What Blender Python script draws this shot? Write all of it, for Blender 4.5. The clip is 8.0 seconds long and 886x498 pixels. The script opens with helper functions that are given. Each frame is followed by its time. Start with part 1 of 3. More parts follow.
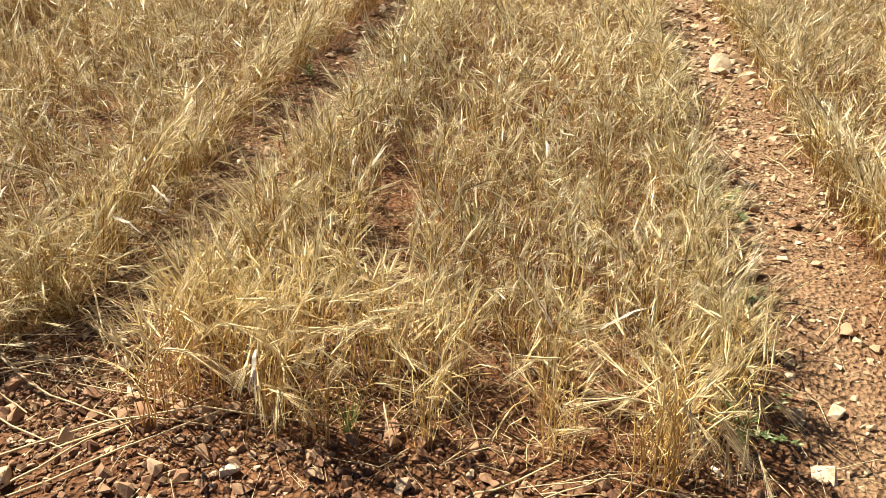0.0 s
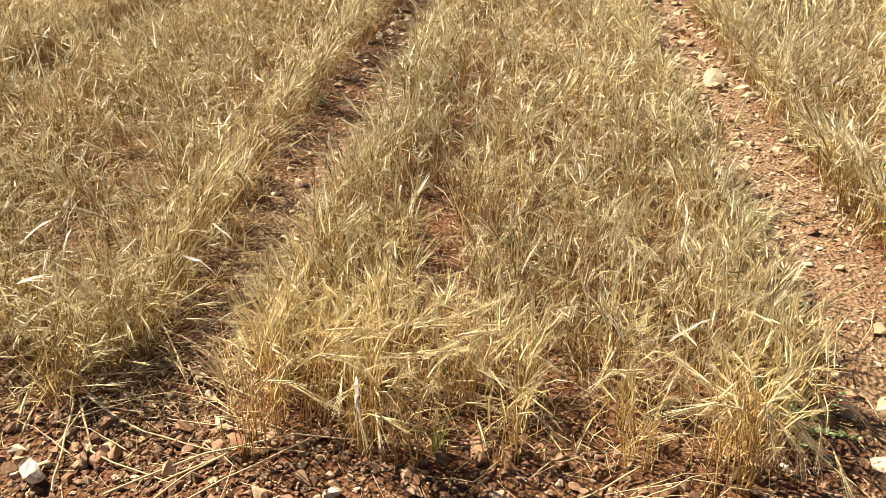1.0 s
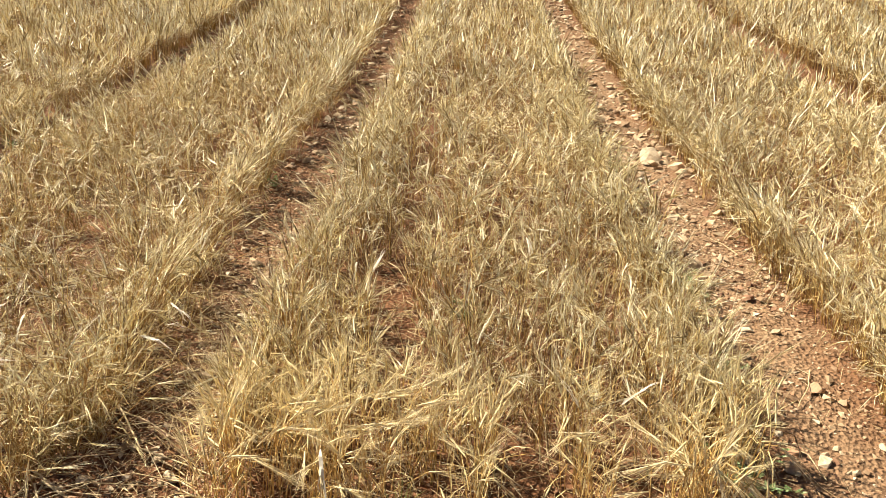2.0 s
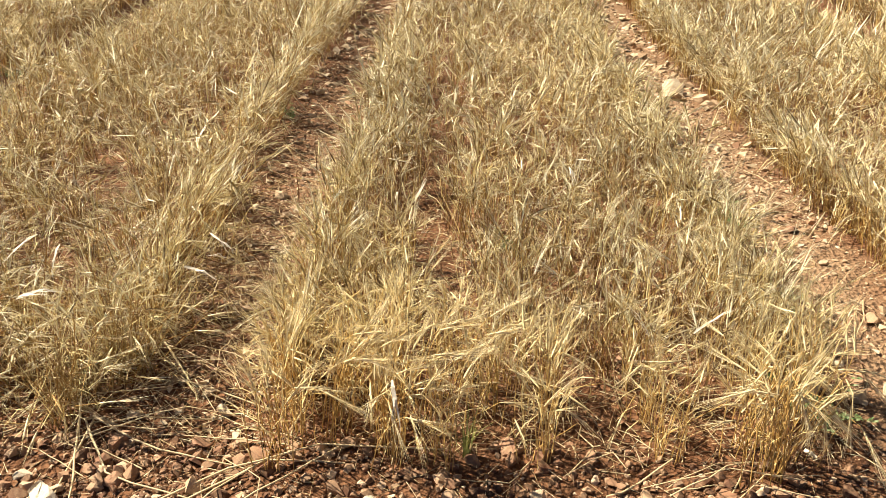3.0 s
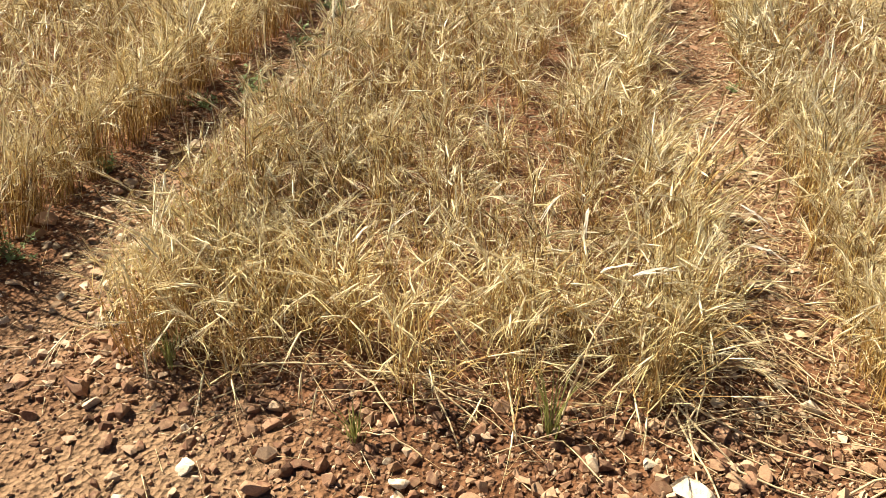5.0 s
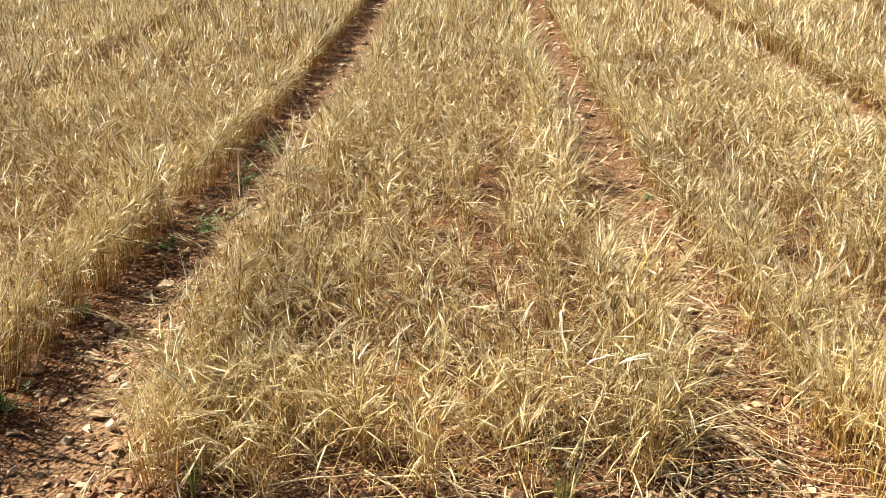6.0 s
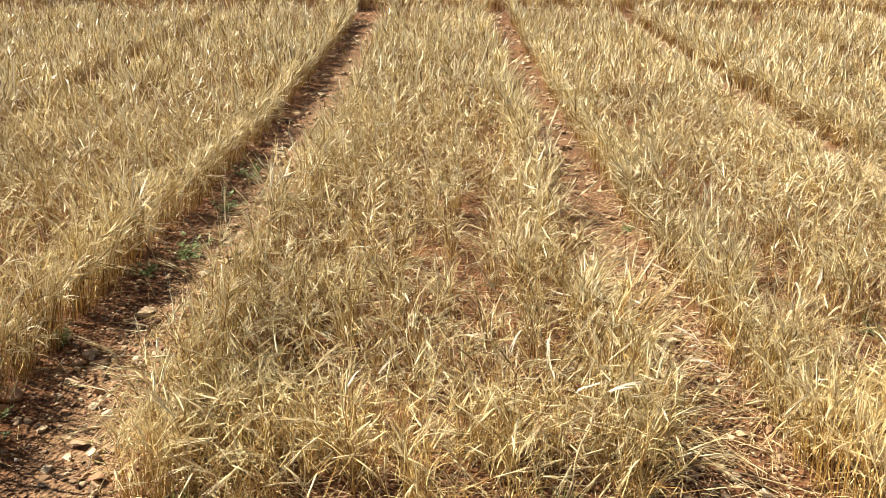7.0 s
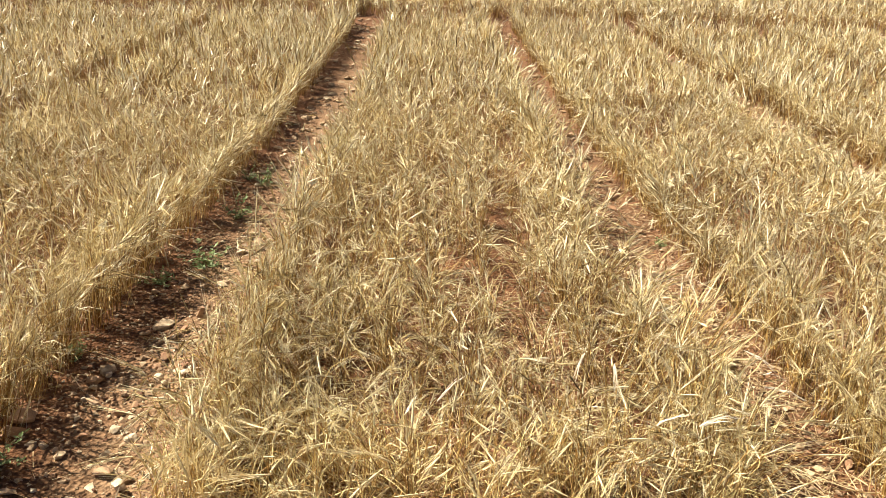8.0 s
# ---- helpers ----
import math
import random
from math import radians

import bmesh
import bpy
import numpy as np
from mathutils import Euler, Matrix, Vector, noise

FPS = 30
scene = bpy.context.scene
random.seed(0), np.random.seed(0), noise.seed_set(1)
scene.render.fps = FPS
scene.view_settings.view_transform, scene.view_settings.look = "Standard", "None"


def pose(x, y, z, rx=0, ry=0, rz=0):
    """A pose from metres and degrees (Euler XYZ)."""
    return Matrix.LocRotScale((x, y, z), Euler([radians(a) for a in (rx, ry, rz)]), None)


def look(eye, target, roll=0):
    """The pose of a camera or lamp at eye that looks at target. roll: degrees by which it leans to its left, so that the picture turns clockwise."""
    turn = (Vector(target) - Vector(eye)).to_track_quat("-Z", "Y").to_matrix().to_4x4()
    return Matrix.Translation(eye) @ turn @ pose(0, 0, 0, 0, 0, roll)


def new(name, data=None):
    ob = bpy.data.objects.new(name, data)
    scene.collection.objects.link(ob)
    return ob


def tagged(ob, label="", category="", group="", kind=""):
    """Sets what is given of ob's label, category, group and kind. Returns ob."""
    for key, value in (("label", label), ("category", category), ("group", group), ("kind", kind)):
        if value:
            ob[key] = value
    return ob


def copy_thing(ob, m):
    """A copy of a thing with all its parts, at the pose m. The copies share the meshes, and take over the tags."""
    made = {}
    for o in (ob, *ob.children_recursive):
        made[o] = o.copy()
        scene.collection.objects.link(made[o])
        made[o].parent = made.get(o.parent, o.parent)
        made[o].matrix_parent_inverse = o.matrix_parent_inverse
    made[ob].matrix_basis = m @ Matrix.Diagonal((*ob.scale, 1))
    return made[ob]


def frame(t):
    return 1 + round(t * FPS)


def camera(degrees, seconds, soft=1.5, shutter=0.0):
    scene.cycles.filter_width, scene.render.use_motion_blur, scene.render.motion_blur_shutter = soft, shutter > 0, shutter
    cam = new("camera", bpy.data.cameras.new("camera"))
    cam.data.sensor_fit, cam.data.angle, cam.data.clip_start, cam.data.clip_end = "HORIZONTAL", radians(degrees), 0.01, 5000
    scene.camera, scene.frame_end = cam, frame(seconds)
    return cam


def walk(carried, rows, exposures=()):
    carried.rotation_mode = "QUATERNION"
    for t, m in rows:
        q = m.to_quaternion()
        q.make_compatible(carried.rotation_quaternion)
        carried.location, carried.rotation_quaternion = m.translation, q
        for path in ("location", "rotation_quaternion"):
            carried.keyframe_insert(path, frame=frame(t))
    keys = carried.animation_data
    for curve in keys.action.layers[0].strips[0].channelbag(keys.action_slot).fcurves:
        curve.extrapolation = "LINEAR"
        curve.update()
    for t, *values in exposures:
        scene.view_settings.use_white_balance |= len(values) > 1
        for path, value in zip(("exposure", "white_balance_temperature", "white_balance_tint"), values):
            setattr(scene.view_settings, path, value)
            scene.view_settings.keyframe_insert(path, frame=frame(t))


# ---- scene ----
cam = camera(58.5, 8.0, soft=0.75)
PATH = [
    (0, (-0.075, 0.197, 1.447), (-0.345, 1.917, 0.463), 1.8),
    (0.5, (-0.265, 0.218, 1.498), (-0.601, 1.925, 0.511), 0.6),
    (1, (-0.347, 0.061, 1.529), (-0.544, 1.811, 0.58), 0.3),
    (1.5, (-0.363, -0.022, 1.551), (-0.469, 1.809, 0.753), 0.3),
    (1.7, (-0.364, -0.029, 1.554), (-0.455, 1.816, 0.788), 0.5),
    (2.8, (-0.511, 0.002, 1.495), (-0.544, 1.816, 0.653), 1.3),
    (3, (-0.595, 0.038, 1.465), (-0.625, 1.824, 0.565), 1.2),
    (3.5, (-0.942, 0.189, 1.44), (-1.037, 1.937, 0.473), 1.1),
    (3.6, (-1.013, 0.184, 1.428), (-1.177, 1.924, 0.456), 0.5),
    (3.8, (-1.176, 0.185, 1.407), (-1.444, 1.896, 0.405), 0.7),
    (4, (-1.304, 0.166, 1.441), (-1.618, 1.853, 0.414), 1.2),
    (4.5, (-1.633, 0.146, 1.474), (-1.961, 1.804, 0.405), 0.6),
    (4.7, (-1.777, 0.166, 1.452), (-2.104, 1.814, 0.367), 0.7),
    (5.8, (-2.157, -0.066, 1.55), (-2.268, 1.75, 0.718), -1.3),
    (6, (-2.185, -0.118, 1.563), (-2.259, 1.72, 0.777), -0.9),
    (6.5, (-2.228, -0.149, 1.567), (-2.259, 1.713, 0.839), -0.0),
    (7, (-2.246, -0.138, 1.562), (-2.247, 1.73, 0.848), 0.5),
    (7.5, (-2.286, -0.13, 1.562), (-2.27, 1.75, 0.879), 1.1),
    (8, (-2.493, 0.069, 1.501), (-2.45, 1.944, 0.808), 2.0),
]

walk(cam, [(t, look(eye, target, roll)) for t, eye, target, roll in PATH])

# ---- light: high sun behind the field, a little to the side, clear sky ----
SUN_AZ, SUN_EL = radians(-64), radians(48)   # azimuth from +y towards +x
world = bpy.data.worlds.new("sky")
scene.world = world
world.use_nodes = True
wn = world.node_tree
sky = wn.nodes.new("ShaderNodeTexSky")
sky.sky_type, sky.sun_disc = "NISHITA", False
sky.sun_elevation, sky.sun_rotation = SUN_EL, SUN_AZ
sky.altitude, sky.air_density, sky.dust_density = 900, 0.35, 0.1
wn.links.new(sky.outputs[0], wn.nodes["Background"].inputs[0])
wn.nodes["Background"].inputs[1].default_value = 0.05
sun_data = bpy.data.lights.new("sun", "SUN")
sun_data.energy, sun_data.angle, sun_data.color = 5.0, radians(0.53), (1.0, 0.95, 0.84)
sun = new("sun", sun_data)
to_sun = Vector((math.sin(SUN_AZ) * math.cos(SUN_EL), math.cos(SUN_AZ) * math.cos(SUN_EL), math.sin(SUN_EL)))
sun.matrix_world = look(to_sun * 40, (0, 0, 0))
scene.view_settings.exposure = 1.35
scene.view_settings.use_white_balance = True
scene.view_settings.white_balance_temperature = 7170


# ---- materials ----
class Nodes:
    """A short way to wire a node tree."""

    def __init__(self, name):
        self.mat = bpy.data.materials.new(name)
        self.mat.use_nodes = True
        self.tree = self.mat.node_tree
        self.bsdf = self.tree.nodes["Principled BSDF"]
        self.out = self.tree.nodes["Material Output"]

    def add(self, kind, **inputs):
        node = self.tree.nodes.new(kind)
        for key, value in inputs.items():
            self.put(node.inputs[key.replace("_", " ")], value)
        return node

    def put(self, socket, value):
        if hasattr(value, "links"):
            self.tree.links.new(value, socket)
        else:
            socket.default_value = value

    def noise(self, where, scale, detail=3.0, rough=0.55):
        node = self.add("ShaderNodeTexNoise", Scale=scale, Detail=detail, Roughness=rough)
        self.put(node.inputs["Vector"], where)
        return node.outputs["Fac"]

    def ramp(self, fac, stops):
        node = self.tree.nodes.new("ShaderNodeValToRGB")
        while len(node.color_ramp.elements) < len(stops):
            node.color_ramp.elements.new(0.5)
        for el, (at, col) in zip(node.color_ramp.elements, stops):
            el.position, el.color = at, (*col, 1)
        self.put(node.inputs["Fac"], fac)
        return node.outputs["Color"]

    def mix(self, fac, a, b, mode="MIX"):
        node = self.tree.nodes.new("ShaderNodeMix")
        node.data_type, node.blend_type = "RGBA", mode
        self.put(node.inputs[0], fac)
        self.put(node.inputs[6], a if hasattr(a, "links") else (*a, 1))
        self.put(node.inputs[7], b if hasattr(b, "links") else (*b, 1))
        return node.outputs[2]

    def math(self, op, a, b=0.0):
        node = self.tree.nodes.new("ShaderNodeMath")
        node.operation = op
        self.put(node.inputs[0], a)
        self.put(node.inputs[1], b)
        return node.outputs[0]

    def bump(self, height, strength, distance):
        node = self.add("ShaderNodeBump", Strength=strength, Distance=distance, Height=height)
        self.put(self.bsdf.inputs["Normal"], node.outputs[0])


def straw_material(name, stops, rough, through_share, patch=0.35):
    """Dry straw: each blade a shade of its own, patches over the field, some light passing through."""
    m = Nodes(name)
    geo = m.add("ShaderNodeNewGeometry")
    own = m.ramp(geo.outputs["Random Per Island"], stops)
    field = m.noise(geo.outputs["Position"], 1.1, 2.0)
    grey = m.ramp(field, [(0.35, (0.85, 0.82, 0.77)), (0.65, (1.12, 1.07, 0.96))])
    col = m.mix(patch * 2, own, m.mix(1.0, own, grey, "MULTIPLY"))
    fleck = m.noise(geo.outputs["Position"], 160.0, 2.0)
    col = m.mix(1.0, col, m.ramp(fleck, [(0.3, (0.80, 0.76, 0.70)), (0.7, (1.1, 1.1, 1.1))]), "MULTIPLY")
    m.put(m.bsdf.inputs["Base Color"], col)
    m.put(m.bsdf.inputs["Roughness"], rough)
    m.put(m.bsdf.inputs["Specular IOR Level"], 0.28)
    thin = m.add("ShaderNodeBsdfTranslucent", Color=col)
    both = m.add("ShaderNodeMixShader", Fac=through_share)
    m.put(both.inputs[1], m.bsdf.outputs[0])
    m.put(both.inputs[2], thin.outputs[0])
    m.put(m.out.inputs["Surface"], both.outputs[0])
    return m.mat


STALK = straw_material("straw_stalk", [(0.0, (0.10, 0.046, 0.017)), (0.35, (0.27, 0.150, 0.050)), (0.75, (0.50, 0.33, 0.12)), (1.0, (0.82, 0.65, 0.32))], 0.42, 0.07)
LEAF = straw_material("dry_leaf", [(0.0, (0.13, 0.080, 0.030)), (0.28, (0.49, 0.380, 0.160)), (0.65, (0.83, 0.735, 0.415)), (1.0, (0.96, 0.945, 0.76))], 0.42, 0.13)
EAR = straw_material("barley_ear", [(0.0, (0.13, 0.082, 0.030)), (0.3, (0.43, 0.325, 0.138)), (0.55, (0.85, 0.770, 0.50)), (1.0, (0.97, 0.955, 0.82))], 0.42, 0.09)
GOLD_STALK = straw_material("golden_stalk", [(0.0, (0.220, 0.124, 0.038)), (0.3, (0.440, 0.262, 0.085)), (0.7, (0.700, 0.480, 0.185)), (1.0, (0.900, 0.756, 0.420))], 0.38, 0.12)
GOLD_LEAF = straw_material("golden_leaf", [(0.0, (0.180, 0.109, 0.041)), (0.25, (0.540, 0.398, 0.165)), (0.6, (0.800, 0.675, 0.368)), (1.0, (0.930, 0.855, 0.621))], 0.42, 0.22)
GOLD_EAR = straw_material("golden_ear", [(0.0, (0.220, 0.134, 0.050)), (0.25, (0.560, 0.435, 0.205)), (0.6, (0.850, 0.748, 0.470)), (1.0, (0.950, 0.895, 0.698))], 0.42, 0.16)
BLEACHED = straw_material("bleached_leaf", [(0.0, (0.66, 0.58, 0.45)), (1.0, (0.86, 0.82, 0.74))], 0.4, 0.25, 0.0)
OLD_STRAW = straw_material("weathered_straw", [(0.0, (0.40, 0.29, 0.16)), (0.5, (0.60, 0.48, 0.30)), (1.0, (0.78, 0.69, 0.50))], 0.5, 0.08)


def soil_material():
    m = Nodes("red_brown_soil")
    geo = m.add("ShaderNodeNewGeometry")
    pos = geo.outputs["Position"]
    wide = m.noise(pos, 1.7, 4.0)
    mid = m.noise(pos, 14.0, 5.0)
    fine = m.noise(pos, 90.0, 4.0, 0.65)
    col = m.ramp(wide, [(0.30, (0.078, 0.030, 0.013)), (0.55, (0.132, 0.051, 0.023)), (0.75, (0.200, 0.094, 0.046))])
    col = m.mix(m.math("MULTIPLY", mid, 0.7), col, (0.245, 0.132, 0.068))
    # pale dust trodden along three of the paths
    split = m.add("ShaderNodeSeparateXYZ", Vector=pos)
    warp = m.math("MULTIPLY", m.math("SUBTRACT", wide, 0.5), 0.5)
    x = m.math("ADD", split.outputs[0], warp)
    dusty = None
    for middle, first, most in ((0.84, 1.1, 0.75), (-3.42, 1.2, 0.68), (-1.30, 1.9, 0.30)):
        near = m.add("ShaderNodeMapRange", Value=m.math("ABSOLUTE", m.math("SUBTRACT", x, middle)))
        for key, value in (("From Min", 0.30), ("From Max", 0.06), ("To Min", 0.0), ("To Max", most)):
            near.inputs[key].default_value = value
        start = m.add("ShaderNodeMapRange", Value=split.outputs[1])
        start.inputs["From Min"].default_value, start.inputs["From Max"].default_value = first, first + 0.7
        pale = m.math("MULTIPLY", near.outputs[0], start.outputs[0])
        dusty = pale if dusty is None else m.math("MAXIMUM", dusty, pale)
    # a small pale patch on the open soil before the plots, with a ragged edge
    away = m.add("ShaderNodeVectorMath", Vector=pos)
    away.operation = "DISTANCE"
    away.inputs[1].default_value = (-2.85, 1.15, 0.0)
    spot = m.add("ShaderNodeMapRange", Value=m.math("ADD", away.outputs["Value"], m.math("MULTIPLY", warp, 1.6)))
    spot.inputs["From Min"].default_value, spot.inputs["From Max"].default_value = 0.62, 0.25
    dusty = m.math("MAXIMUM", dusty, m.math("MULTIPLY", spot.outputs[0], 0.8))
    end = m.add("ShaderNodeMapRange", Value=split.outputs[1])
    end.inputs["From Min"].default_value, end.inputs["From Max"].default_value = 15.5, 9.0
    dusty = m.math("MULTIPLY", dusty, end.outputs[0])
    col = m.mix(m.math("MULTIPLY", dusty, m.math("ADD", mid, 0.3)), col, (0.35, 0.235, 0.140))
    col = m.mix(1.0, col, m.ramp(fine, [(0.3, (0.62, 0.58, 0.55)), (0.62, (1.15, 1.15, 1.15))]), "MULTIPLY")
    m.put(m.bsdf.inputs["Base Color"], col)
    m.put(m.bsdf.inputs["Roughness"], 0.95)
    m.put(m.bsdf.inputs["Specular IOR Level"], 0.2)
    vor = m.add("ShaderNodeTexVoronoi", Scale=55.0)
    m.put(vor.inputs["Vector"], pos)
    height = m.math("ADD", m.math("MULTIPLY", fine, 0.5), m.math("ADD", mid, m.math("MULTIPLY", vor.outputs["Distance"], 0.8)))
    m.bump(height, 1.0, 0.02)
    return m.mat


def stone_material(name, stops, source="Random Per Island"):
    m = Nodes(name)
    geo = m.add("ShaderNodeNewGeometry")
    if source == "Random":
        pick = m.add("ShaderNodeObjectInfo").outputs["Random"]
    else:
        pick = geo.outputs["Random Per Island"]
    col = m.ramp(pick, stops)
    pos = geo.outputs["Position"]
    stain = m.noise(pos, 38.0, 4.0)
    col = m.mix(m.ramp(stain, [(0.45, (0, 0, 0)), (0.7, (0.8, 0.8, 0.8))]), col, (0.36, 0.225, 0.125))
    grit = m.noise(pos, 240.0, 3.0)
    col = m.mix(1.0, col, m.ramp(grit, [(0.3, (0.78, 0.76, 0.74)), (0.65, (1.08, 1.08, 1.08))]), "MULTIPLY")
    m.put(m.bsdf.inputs["Base Color"], col)
    m.put(m.bsdf.inputs["Roughness"], 0.85)
    m.bump(m.math("ADD", stain, m.math("MULTIPLY", grit, 0.4)), 0.5, 0.004)
    return m.mat


def leaf_green_material():
    m = Nodes("weed_green")
    geo = m.add("ShaderNodeNewGeometry")
    col = m.ramp(geo.outputs["Random Per Island"], [(0.0, (0.10, 0.17, 0.055)), (0.5, (0.18, 0.28, 0.10)), (1.0, (0.32, 0.38, 0.18))])
    vein = m.noise(geo.outputs["Position"], 120.0, 2.0)
    col = m.mix(1.0, col, m.ramp(vein, [(0.3, (0.8, 0.8, 0.8)), (0.7, (1.15, 1.15, 1.05))]), "MULTIPLY")
    m.put(m.bsdf.inputs["Base Color"], col)
    m.put(m.bsdf.inputs["Roughness"], 0.5)
    thin = m.add("ShaderNodeBsdfTranslucent", Color=col)
    both = m.add("ShaderNodeMixShader", Fac=0.3)
    m.put(both.inputs[1], m.bsdf.outputs[0])
    m.put(both.inputs[2], thin.outputs[0])
    m.put(m.out.inputs["Surface"], both.outputs[0])
    return m.mat


SOIL = soil_material()
STONE = stone_material("limestone_stone", [(0.0, (0.23, 0.110, 0.060)), (0.35, (0.37, 0.205, 0.118)), (0.75, (0.48, 0.325, 0.200)), (1.0, (0.60, 0.46, 0.31))], "Random")
PALE_STONE = stone_material("pale_limestone", [(0.0, (0.52, 0.42, 0.29)), (1.0, (0.70, 0.61, 0.46))], "Random")
GRAVEL = stone_material("gravel_bits", [(0.0, (0.085, 0.035, 0.016)), (0.42, (0.190, 0.086, 0.044)), (0.80, (0.31, 0.188, 0.108)), (1.0, (0.60, 0.45, 0.31))])
FLAKES = stone_material("flat_stone_flakes", [(0.0, (0.23, 0.145, 0.080)), (0.4, (0.37, 0.265, 0.165)), (0.8, (0.53, 0.42, 0.28)), (1.0, (0.68, 0.57, 0.42))])
WEED = leaf_green_material()
GRASS = straw_material("green_grass", [(0.0, (0.16, 0.19, 0.06)), (0.6, (0.26, 0.28, 0.10)), (1.0, (0.48, 0.42, 0.18))], 0.45, 0.35)
WEED_STEM = straw_material("weed_stem", [(0.0, (0.10, 0.13, 0.05)), (1.0, (0.20, 0.18, 0.08))], 0.5, 0.1)
RED_STEM = straw_material("dead_weed_stem", [(0.0, (0.16, 0.08, 0.04)), (1.0, (0.26, 0.14, 0.07))], 0.6, 0.0)

# ---- mesh helpers ----
rng = np.random.default_rng(7)


def mesh_of(name, verts, tris, material, smooth=False):
    """A triangle mesh from arrays."""
    me = bpy.data.meshes.new(name)
    me.vertices.add(len(verts))
    me.vertices.foreach_set("co", np.asarray(verts, np.float32).ravel())
    me.loops.add(len(tris) * 3)
    me.loops.foreach_set("vertex_index", np.asarray(tris, np.int32).ravel())
    me.polygons.add(len(tris))
    me.polygons.foreach_set("loop_start", np.arange(0, len(tris) * 3, 3, dtype=np.int32))
    me.update(calc_edges=True)
    me.materials.append(material)
    me.polygons.foreach_set("use_smooth", np.full(len(tris), bool(smooth)))
    return me


class Bag:
    """Collects pieces of geometry."""

    def __init__(self):
        self.v, self.f, self.n = [], [], 0

    def add(self, verts, tris):
        if len(verts):
            self.v.append(np.asarray(verts, float))
            self.f.append(np.asarray(tris, int) + self.n)
            self.n += len(verts)

    def arrays(self):
        if not self.n:
            return np.zeros((0, 3)), np.zeros((0, 3), int)
        return np.concatenate(self.v), np.concatenate(self.f)


def part(name, bag, material, parent=None, label="", smooth=False):
    """Links a bag as one mesh object, under a thing where one is given."""
    verts, tris = bag.arrays()
    ob = new(name, mesh_of(name, verts, tris, material, smooth))
    ob.parent = parent
    return tagged(ob, label)


def unit(v):
    return v / max(1e-9, np.linalg.norm(v))


def side_of(d):
    s = np.cross(d, (0.0, 0.0, 1.0))
    return unit(s) if np.linalg.norm(s) > 1e-3 else np.array((1.0, 0.0, 0.0))


def tube(pts, radii, sides=3, split=False):
    """A thin tube along points; split: open along one side, as dry straw is."""
    pts = np.asarray(pts, float)
    n = len(pts)
    verts, tris = [], []
    for i in range(n):
        d = unit(pts[min(i + 1, n - 1)] - pts[max(i - 1, 0)])
        a = side_of(d)
        b = np.cross(d, a)
        for k in range(sides):
            w = 2 * math.pi * k / sides
            verts.append(pts[i] + radii[i] * (a * math.cos(w) + b * math.sin(w)))
    for i in range(n - 1):
        for k in range(sides - 1 if split else sides):
            p, q = i * sides + k, i * sides + (k + 1) % sides
            tris += [(p, q, q + sides), (p, q + sides, p + sides)]
    return verts, tris


def ribbon(pts, widths, flat):
    """A blade: a strip along its points; flat is its cross direction."""
    verts, tris = [], []
    for p, w in zip(pts, widths):
        verts += [p - flat * w / 2, p + flat * w / 2]
    for i in range(len(pts) - 1):
        a = 2 * i
        tris += [(a, a + 1, a + 3), (a, a + 3, a + 2)]
    return verts, tris


def spindle(base, d, length, radius, sides=4, rings=(0.0, 0.2, 0.6, 1.0), swell=(0.35, 1.0, 0.85, 0.15), split=False):
    a = side_of(d)
    b = np.cross(d, a)
    verts, tris = [], []
    for r, s in zip(rings, swell):
        for k in range(sides):
            w = 2 * math.pi * k / sides
            flatten = 0.7 if k % 2 else 1.0
            verts.append(base + d * length * r + radius * s * flatten * (a * math.cos(w) + b * math.sin(w)))
    for i in range(len(rings) - 1):
        for k in range(sides - 1 if split else sides):
            p, q = i * sides + k, i * sides + (k + 1) % sides
            tris += [(p, q, q + sides), (p, q + sides, p + sides)]
    return verts, tris


# ---- barley plants: one stem with its leaves and bearded ear ----
def heading(az, tilt):
    """The direction that leans by tilt from upright towards az."""
    return np.array((math.cos(az) * math.sin(tilt), math.sin(az) * math.sin(tilt), math.cos(tilt)))


